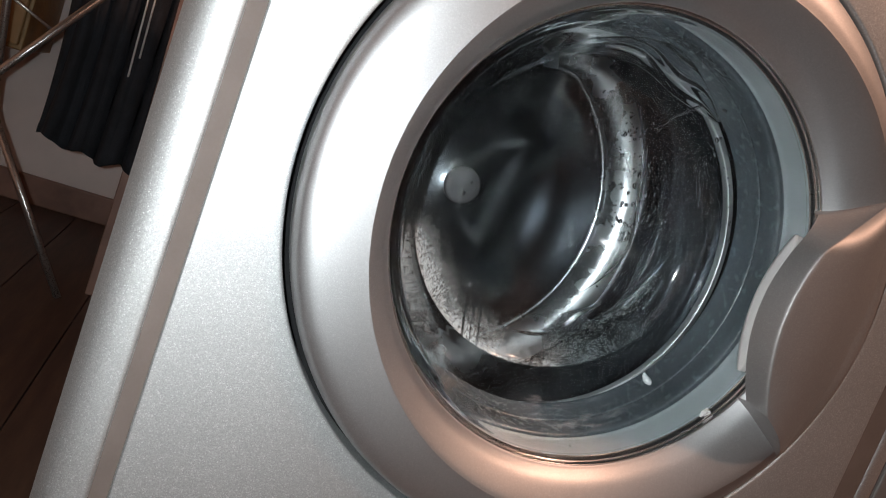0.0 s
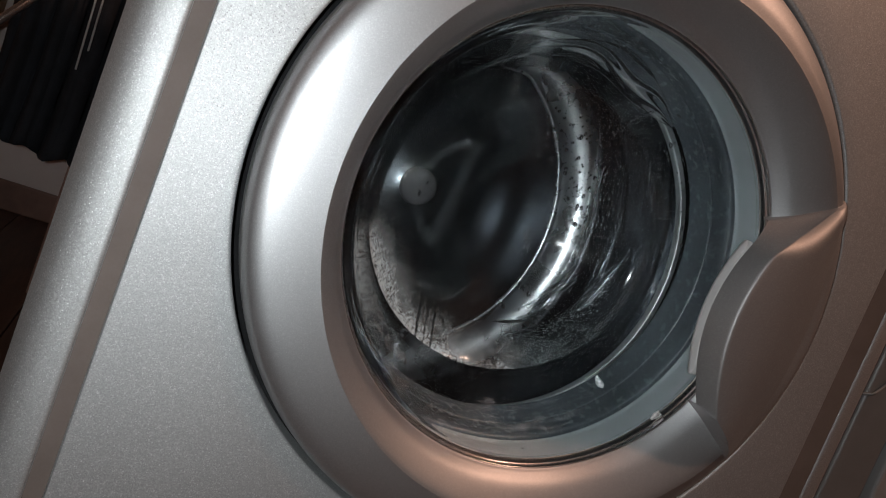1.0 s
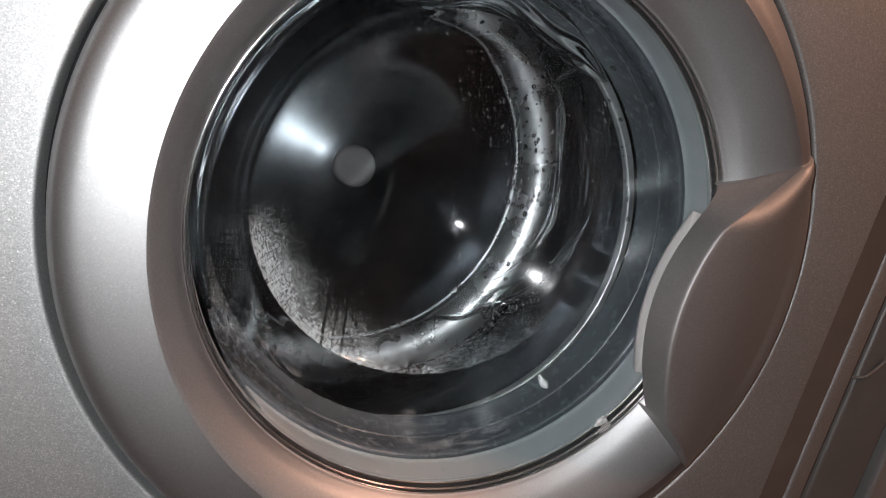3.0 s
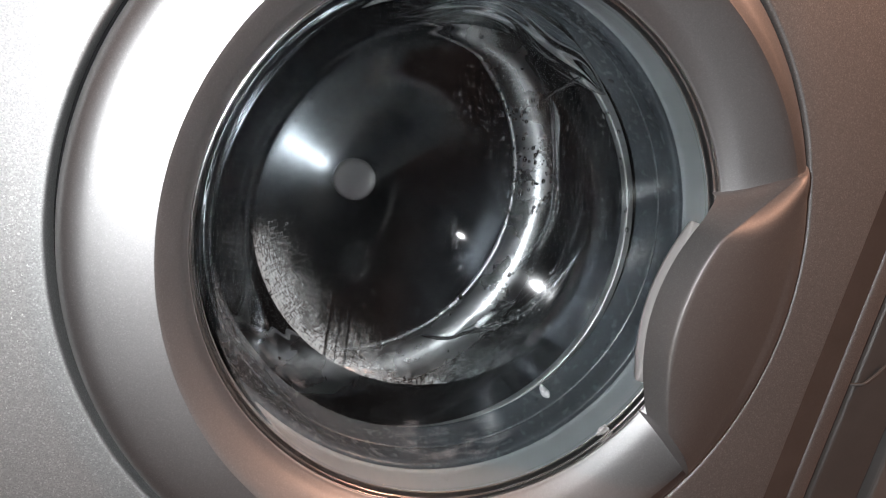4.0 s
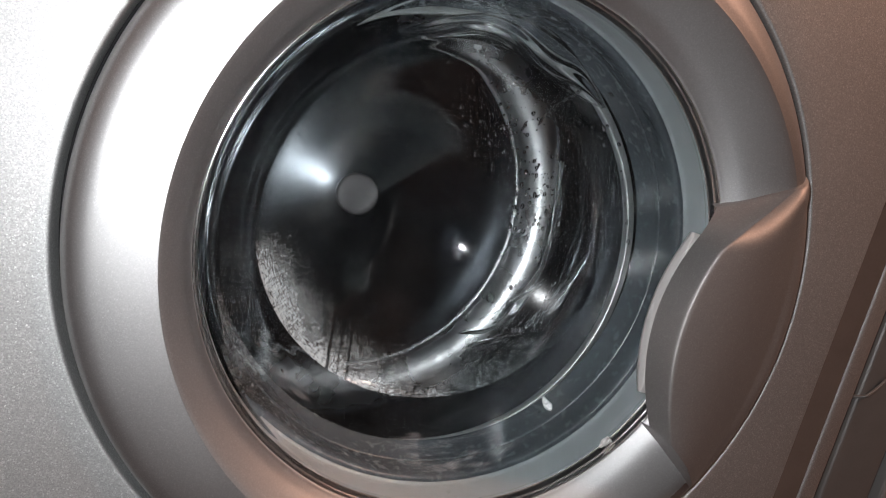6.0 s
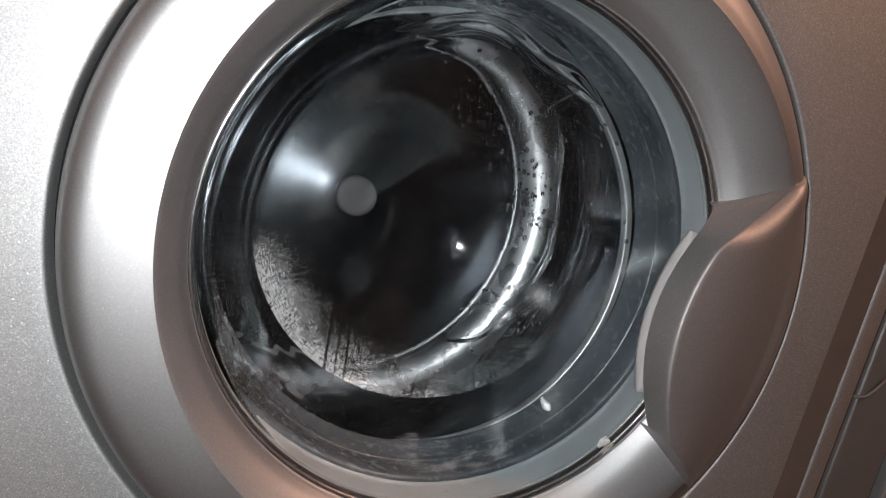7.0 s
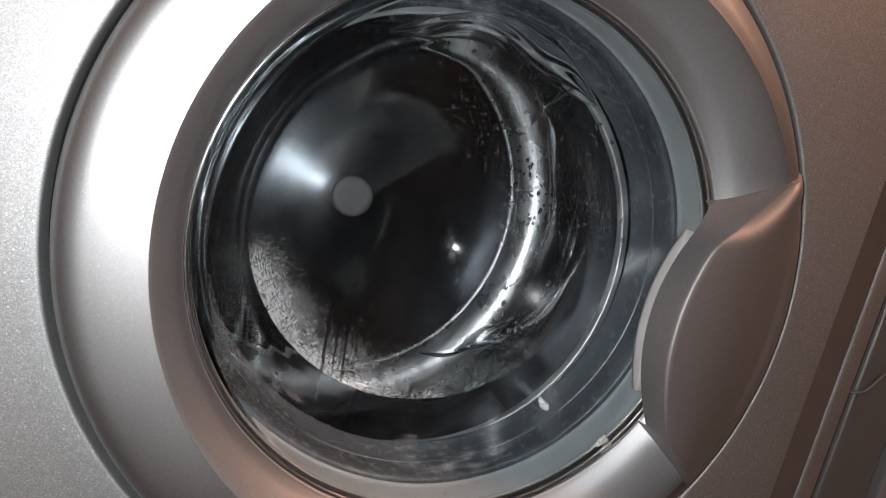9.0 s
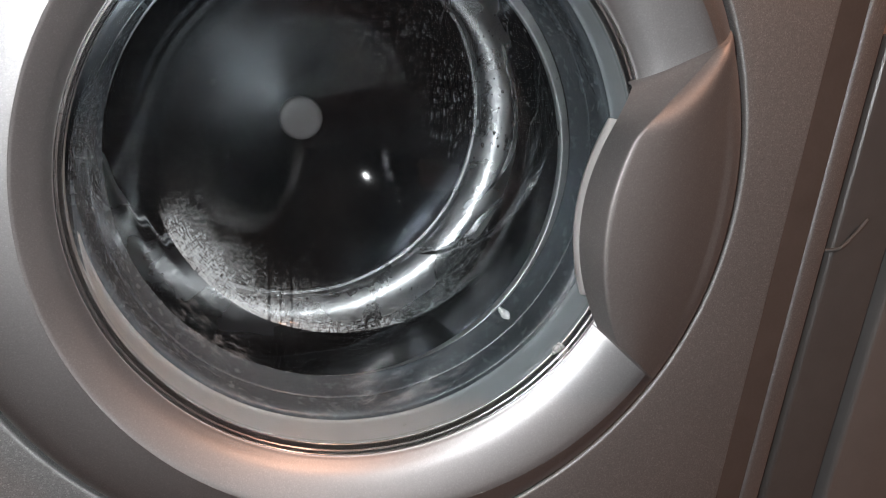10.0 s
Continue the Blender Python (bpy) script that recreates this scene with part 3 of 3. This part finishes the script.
film_patch("splash_film", SPLASH, 0.1210, 0.1420, 262, 318, "thin milky splash of suds")


def drops():
    rng = random.Random(5)
    bm = bmesh.new()
    for i in range(820):
        if i < 560:
            a, r = radians(rng.uniform(8, 95)), rng.uniform(0.055, 0.128)
        else:
            a, r = radians(rng.uniform(0, 360)), rng.uniform(0.06, 0.142)
        size = 0.00030 + 0.0013 * rng.random() ** 4
        place = Vector((r * math.cos(a), on_bowl(r) - 0.0002, r * math.sin(a)))
        slope = (on_bowl(r + 0.001) - on_bowl(r - 0.001)) / 0.002
        nrm = Vector((slope * math.cos(a), -1, slope * math.sin(a))).normalized()
        m = Matrix.Translation(place) @ nrm.to_track_quat("Z", "Y").to_matrix().to_4x4() @ Matrix.Diagonal((size, size * rng.uniform(0.9, 1.7), size * 0.55, 1))
        bmesh.ops.create_icosphere(bm, subdivisions=2 if size > 0.0007 else 1, radius=1, matrix=m)
    ob = part("water_beading", bm, WATER, door, "clear water drops clinging to the glass")
    ob["kind"] = "stuff"
    ob.visible_shadow = False


drops()


def on_glass(bm, x, z, sx, sz, lift=0.0003, turn=0.0, deep=0.6, n=1):
    """One flattened bead on the outside of the bowl."""
    r, a = math.hypot(x, z), math.atan2(z, x)
    slope = (on_bowl(r + 0.001) - on_bowl(r - 0.001)) / 0.002
    nrm = Vector((slope * math.cos(a), -1, slope * math.sin(a))).normalized()
    m = Matrix.Translation((x, on_bowl(r) - lift, z)) @ nrm.to_track_quat("Z", "Y").to_matrix().to_4x4() @ Matrix.Rotation(turn, 4, "Z") @ Matrix.Diagonal((sx, sz, min(sx, sz) * deep, 1))
    bmesh.ops.create_icosphere(bm, subdivisions=n, radius=1, matrix=m)


def glass_marks():
    rng = random.Random(11)
    # painted haze over the whole bowl, which lifts its blacks
    film_patch("limescale_veil", VEIL, 0.0005, 0.1425, 0, 360, "faint pale veil painted to lift the dark behind the glass")
    # crust of suds round the lower edge of the bowl's floor
    bm = bmesh.new()
    for i in range(220):
        k = rng.random() ** 0.8
        a = radians(-9 - 52 * k)
        r = 0.0975 + 0.003 * math.sin(7 * k) + rng.gauss(0, 0.0013 + 0.0018 * k)
        q = 0.00020 + 0.0005 * rng.random() ** 3 * (1.2 - k)
        on_glass(bm, r * math.cos(a), r * math.sin(a), q * rng.uniform(0.7, 1.8), q, 0.0009, rng.uniform(0, 3))
    ob = part("suds_crust", bm, CRUST, door, "broken crust of dried suds", smooth=False)
    ob["kind"] = "stuff"
    # a run of drops on the bowl's floor
    bm = bmesh.new()
    for i in range(46):
        k = rng.gauss(0, 1)
        q = 0.0003 + 0.0012 * rng.random() ** 2
        on_glass(bm, 0.0334 - 0.0030 * k + rng.gauss(0, 0.0010), -0.0123 + 0.0085 * k + rng.gauss(0, 0.0008), q, q * rng.uniform(1.2, 2.4), 0.0002, rng.uniform(-0.6, 0.2), 0.6, 2)
    ob = part("drop_run", bm, WATER, door, "run of clear drops")
    ob.visible_shadow = False
    # one streak down the bowl's wall
    bm = bmesh.new()
    for i in range(40):
        k = i / 39
        r, a = 0.1000 + 0.0245 * k, radians(61 + 4 * k + 0.5 * math.sin(5 * k))
        q = 0.0007 + 0.0006 * k + 0.0003 * math.sin(17 * k)
        on_glass(bm, r * math.cos(a), r * math.sin(a), q, q * 1.5, 0.0002, 0, 0.6, 2)
    ob = part("water_streak", bm, WATER, door, "streak of running water")
    ob.visible_shadow = False
    # rippled water clinging inside the top of the bowl
    nu, nv = 110, 44
    prof = sorted((y, r) for r, y in BOWL if r > 0.09)
    bm = bmesh.new()
    grids = []
    for side in (0, 1):
        grid = []
        for i in range(nu + 1):
            u = i / nu
            a = radians(56 + 66 * u)
            col = []
            for j in range(nv + 1):
                v = j / nv
                y = 0.064 + 0.038 * (v - 0.5) * max(0.03, math.sin(math.pi * u)) ** 0.6 + 0.004 * math.sin(9 * u)
                r = float(np.interp(y, [p[0] for p in prof], [p[1] for p in prof])) + 0.0052
                edge = min(1, 8 * u, 8 * (1 - u), 6 * v, 6 * (1 - v))
                wave = 0.5 + 0.5 * math.sin(2 * math.pi * (2.6 * v + 0.55 * math.sin(10 * u + 2 * v)) + 3 * u)
                r += side * (0.0003 + 0.0022 * edge * wave)
                col.append(bm.verts.new((r * math.cos(a), y + 0.003, r * math.sin(a))))
            grid.append(col)
        grids.append(grid)
    for side, grid in enumerate(grids):
        for i in range(nu):
            for j in range(nv):
                f = (grid[i][j], grid[i][j + 1], grid[i + 1][j + 1], grid[i + 1][j])
                bm.faces.new(f if side else f[::-1])
    rim = [(i, 0) for i in range(nu)] + [(nu, j) for j in range(nv)] + [(i, nv) for i in range(nu, 0, -1)] + [(0, j) for j in range(nv, 0, -1)]
    for (i, j), (k, l) in zip(rim, rim[1:] + rim[:1]):
        bm.faces.new((grids[0][i][j], grids[1][i][j], grids[1][k][l], grids[0][k][l]))
    ob = part("rippled_water", bm, SHEET, door, "rippled sheet of water inside the bowl")
    ob.visible_shadow = False


glass_marks()
rng = random.Random(23)
bm = bmesh.new()
for i in range(300):
    a = radians(rng.uniform(185, 395))
    y = rng.uniform(0.044, 0.081)
    r = 0.1464 - 0.0035 * max(0.0, (y - 0.056) / 0.025)
    q = 0.0003 + 0.0011 * rng.random() ** 4
    bmesh.ops.create_icosphere(bm, subdivisions=2 if q > 0.0007 else 1, radius=1, matrix=Matrix.Translation((r * math.cos(a), y, r * math.sin(a))) @ Matrix.Rotation(-a, 4, "Y") @ Matrix.Diagonal((q * 0.7, q * rng.uniform(0.9, 2.0), q, 1)))
# larger beads, added at this spot to catch the torch
for dx, dz, q in ((0, 0, 0.0026), (0.0028, 0.0030, 0.0017), (-0.0030, -0.0026, 0.0020), (0.0050, 0.0056, 0.0012), (-0.0058, -0.0050, 0.0013)):
    bmesh.ops.create_icosphere(bm, subdivisions=3, radius=1, matrix=Matrix.Translation((0.1080 + dx, 0.0728, -0.0946 + dz)) @ Matrix.Diagonal((q, q * 1.5, q, 1)))
# white flecks modelled in place of the torch's glint on the wet gasket
fleck = bmesh.new()
for dx, dz, q in ((0.0, 0.0, 0.0030), (0.0030, -0.0026, 0.0026), (-0.0028, 0.0024, 0.0021), (0.0058, -0.0046, 0.0016), (-0.0046, 0.0046, 0.0011)):
    bmesh.ops.create_icosphere(fleck, subdivisions=2, radius=1, matrix=Matrix.Translation((0.1070 + dx, 0.0715, -0.0938 + dz)) @ Matrix.Diagonal((q, q * 1.6, q, 1)))
part("foam_fleck", fleck, EDGE, machine, "small white fleck standing in for a torch glint on the gasket")
ob = part("gasket_drops", bm, WATER, machine, "water drops on the rubber gasket")
ob["kind"] = "stuff"
ob.visible_shadow = False
bm = bmesh.new()
bmesh.ops.create_icosphere(bm, subdivisions=2, radius=1, matrix=Matrix.Translation((0.0800, 0.0750, 0.1196)) @ Matrix.Diagonal((0.0026, 0.0024, 0.0012, 1)))
part("drain_hole", bm, DARK, machine, "small dark hole in the gasket")
bm = bmesh.new()
for dx, dz, r in ((0, 0, 0.0026), (0.0028, 0.0012, 0.0018), (-0.0016, -0.0024, 0.0014), (0.0008, 0.0030, 0.0012)):
    bmesh.ops.create_icosphere(bm, subdivisions=3, radius=1, matrix=Matrix.Translation((0.1150 + dx, 0.0092, -0.0890 + dz)) @ Matrix.Diagonal((r, r * 0.7, r, 1)))
part("foam_fleck", bm, EDGE, door, "small white fleck of foam")


# ---- the wash water, in rigid pieces that swing
def ribbon(name, a0, a1, path, width, seed, parent):
    """A lens-shaped tongue of water along the drum's wall: path gives (radius, depth) from start to end."""
    rng = random.Random(seed)
    ph = [rng.uniform(0, 6.28) for _ in range(4)]
    bm = bmesh.new()
    n, m = 60, 10
    rows = []
    for i in range(n + 1):
        t = i / n
        a = radians(a0 + (a1 - a0) * t)
        f = t * (len(path) - 1)
        k = min(int(f), len(path) - 2)
        r = path[k][0] + (path[k + 1][0] - path[k][0]) * (f - k) + 0.003 * math.sin(9 * t + ph[0])
        y = path[k][1] + (path[k + 1][1] - path[k][1]) * (f - k) + 0.004 * math.sin(7 * t + ph[1])
        w = width * math.sin(math.pi * min(1, t + 0.02)) ** 0.6 * (0.8 + 0.3 * math.sin(13 * t + ph[2]))
        col = []
        for j in range(m):
            q = 2 * math.pi * j / m
            rr, yy = r - 0.0028 * math.sin(q) * (0.4 + w / width), y + w * math.cos(q)
            col.append(bm.verts.new((rr * math.cos(a), yy, rr * math.sin(a))))
        rows.append(col)
    for p, q in zip(rows, rows[1:]):
        for j in range(m):
            bm.faces.new((p[j], p[(j + 1) % m], q[(j + 1) % m], q[j]))
    bm.faces.new(rows[0])
    bm.faces.new(rows[-1])
    ob = part(name, bm, WATER, parent)
    ob.visible_shadow = False
    return ob


water = thing("wash_water", (0, 0, ZC), "clear water swirling up the wall of the turning drum", "water")
swirl = [
    ribbon("water_tongue", 48, -28, [(0.214, 0.350), (0.210, 0.345), (0.206, 0.340), (0.192, 0.345)], 0.010, 1, water),
    ribbon("water_tongue", 30, -20, [(0.226, 0.320), (0.224, 0.310), (0.220, 0.315)], 0.008, 2, water),
    ribbon("water_tongue", 10, -40, [(0.228, 0.290), (0.222, 0.300), (0.200, 0.335)], 0.011, 3, water),
    ribbon("water_tongue", -18, -48, [(0.215, 0.335), (0.200, 0.335), (0.190, 0.345)], 0.014, 4, water),
    ribbon("water_tongue", 40, 5, [(0.232, 0.270), (0.230, 0.262), (0.230, 0.270)], 0.006, 5, water),
]


# ---- beside the machine
def cabinet():
    c = thing("cabinet", (0, 0, 0), "grey cabinet with a narrow stile, close beside the machine", "cabinet")
    top = ZC + 0.11
    bezel(part("stile", box(bmesh.new(), 0.2985, 0.3440, 0.010, 0.030, 0.0, top), STILE, c, smooth=False), 0.003)
    bezel(part("cabinet_door", box(bmesh.new(), 0.3500, 0.7600, 0.006, 0.026, 0.06, top - 0.004), NEXT_DOOR, c, smooth=False), 0.003)
    bezel(part("body", box(bmesh.new(), 0.2990, 0.7700, 0.031, 0.5500, 0.0, top), NEXT_DOOR, c, smooth=False), 0.002)
    cable = thing("power_cable", (0, 0, 0), "thin grey cable hanging out of the gap beside the machine", "cable")
    pts = []
    for i in range(24):
        t = i / 23
        pts.append((0.2925 + 0.0235 * t, 0.016 - 0.010 * min(1, 3 * t), ZC - 0.026 + 0.024 * t ** 1.6))
    wire(pts, 0.0012, cable, "cord", CORD)


cabinet()


def wardrobe():
    w = thing("wardrobe", (0, 0, 0), "tall brown wooden wardrobe beyond the machine", "wardrobe")
    bezel(part("side_board", box(bmesh.new(), -0.390, -0.367, 1.02, 1.56, 0.0, 2.1), BROWN, w, smooth=False), 0.002)
    bezel(part("body", box(bmesh.new(), -0.366, 0.5, 1.03, 1.56, 0.0, 2.1), BROWN, w, smooth=False), 0.003)


wardrobe()


def drying_rack():
    rack = thing("drying_rack", (0, 0, 0), "folding steel clothes drying rack", "drying rack")
    for nm, p, q, r in (
        ("leg", (-0.602, 0.98, ZC - 0.18), (-0.424, 0.964, 0.0), 0.0065),
        ("leg", (-0.602, 0.98, ZC - 0.18), (-0.66, 0.985, ZC + 0.30), 0.0065),
        ("leg", (-0.90, 0.60, ZC + 0.30), (-0.78, 0.62, 0.0), 0.0065),
        ("rail", (-0.72, 0.97, ZC - 0.29), (-0.462, 0.97, ZC + 0.095), 0.0065),
        ("rail", (-0.72, 0.97, ZC - 0.29), (-0.90, 0.60, ZC + 0.29), 0.0065),
        ("line", (-0.70, 0.99, ZC + 0.035), (-0.545, 0.985, ZC - 0.028), 0.0025),
        ("line", (-0.66, 0.985, ZC + 0.30), (-0.30, 0.985, ZC + 0.30), 0.0025),
        ("cord", (-0.4270, 0.955, ZC + 0.20), (-0.4180, 0.955, ZC - 0.055), 0.0016),
        ("cord", (-0.4170, 0.960, ZC + 0.20), (-0.4100, 0.960, ZC - 0.020), 0.0016),
    ):
        part(nm, rod(bmesh.new(), p, q, r), STEEL_BAR if nm != "cord" else EDGE, rack)


drying_rack()


def garment():
    bm = bmesh.new()
    n, m = 44, 40
    rows = []
    for i in range(n + 1):
        t = i / n
        col = []
        for j in range(m + 1):
            s = j / m
            left = -0.560 - 0.004 * math.sin(t * 5) + 0.055 * t * (1 - t) + (0.02 * t)
            right = -0.385 + 0.012 * t
            bottom = -0.198 - 0.017 * math.sin(s * math.pi * 0.6) + 0.006 * math.sin(s * 17)
            x = left + (right - left) * s
            z = 0.302 + (bottom - 0.302) * t
            y = 1.0 + 0.012 * math.sin(s * 21 + 2 * t) * (0.3 + t) + 0.006 * math.sin(s * 47 + 5 * t)
            col.append(bm.verts.new((x, y, z + ZC)))
        rows.append(col)
    for p, q in zip(rows, rows[1:]):
        for j in range(m):
            bm.faces.new((p[j], p[j + 1], q[j + 1], q[j]))
    g = thing("garment", (0, 0, 0), "black cloth garment hanging on the drying rack", "garment")
    hem = bmesh.new()
    line = [[hem.verts.new((v.co.x, v.co.y + dy, v.co.z + dz)) for v in rows[-1]] for dy, dz in ((-0.004, 0.016), (-0.0045, 0.0), (0.004, -0.002))]
    for p, q in zip(line, line[1:]):
        for j in range(m):
            hem.faces.new((p[j], p[j + 1], q[j + 1], q[j]))
    ob = part("cloth", bm, CLOTH, g)
    sol = ob.modifiers.new("thick", "SOLIDIFY")
    sol.thickness = 0.004
    part("hem", hem, CLOTH, g, "stitched hem")


garment()


def wall_cabinet():
    c = thing("wall_cabinet", (0, 0, 0), "tan wooden cabinet on the wall behind the rack", "cabinet")
    bezel(part("body", box(bmesh.new(), -1.25, -0.668, 1.33, 1.578, ZC - 0.10, ZC + 0.6), TAN, c, smooth=False), 0.004)
    bezel(part("cabinet_door", box(bmesh.new(), -1.24, -0.674, 1.312, 1.329, ZC - 0.09, ZC + 0.59), TAN, c, smooth=False), 0.004)


wall_cabinet()


# ---- what moves
PERIOD = 0.83


def motions():
    rows = []
    step = PERIOD / 3
    t, tilt = 0.0, pose(0, 0, 0, -1.6, 0, 1.2)  # the drum hangs a little askew
    start = -6.0
    while t < 10.0:
        rows.append((t, tilt @ pose(0, 0, 0, 0, start + 120 * t / PERIOD, 0)))
        t += step
    rows.append((10.0, tilt @ pose(0, 0, 0, 0, start + 120 * 10.0 / PERIOD, 0)))
    walk(drum, rows)
    walk(torch, [(t, look(Vector(e) + UP, Vector(a) + UP, r) @ TORCH_AT) for t, e, a, r in PATH])
    # the water swings back and forth with each passing paddle
    for k, ob in enumerate(swirl):
        rows, n = [], 60
        amp = (5.0, 8.0, 7.0, 6.0, 9.0)[k]
        for i in range(n + 1):
            t = 10.0 * i / n
            w = 2 * math.pi * t / PERIOD + 0.9 * k
            rows.append((t, pose(0, 0.004 * math.sin(w * 1.0 + 1), 0, 0, amp * math.sin(w) + 0.3 * amp * math.sin(2 * w + k), 0)))
        walk(ob, rows)


motions()
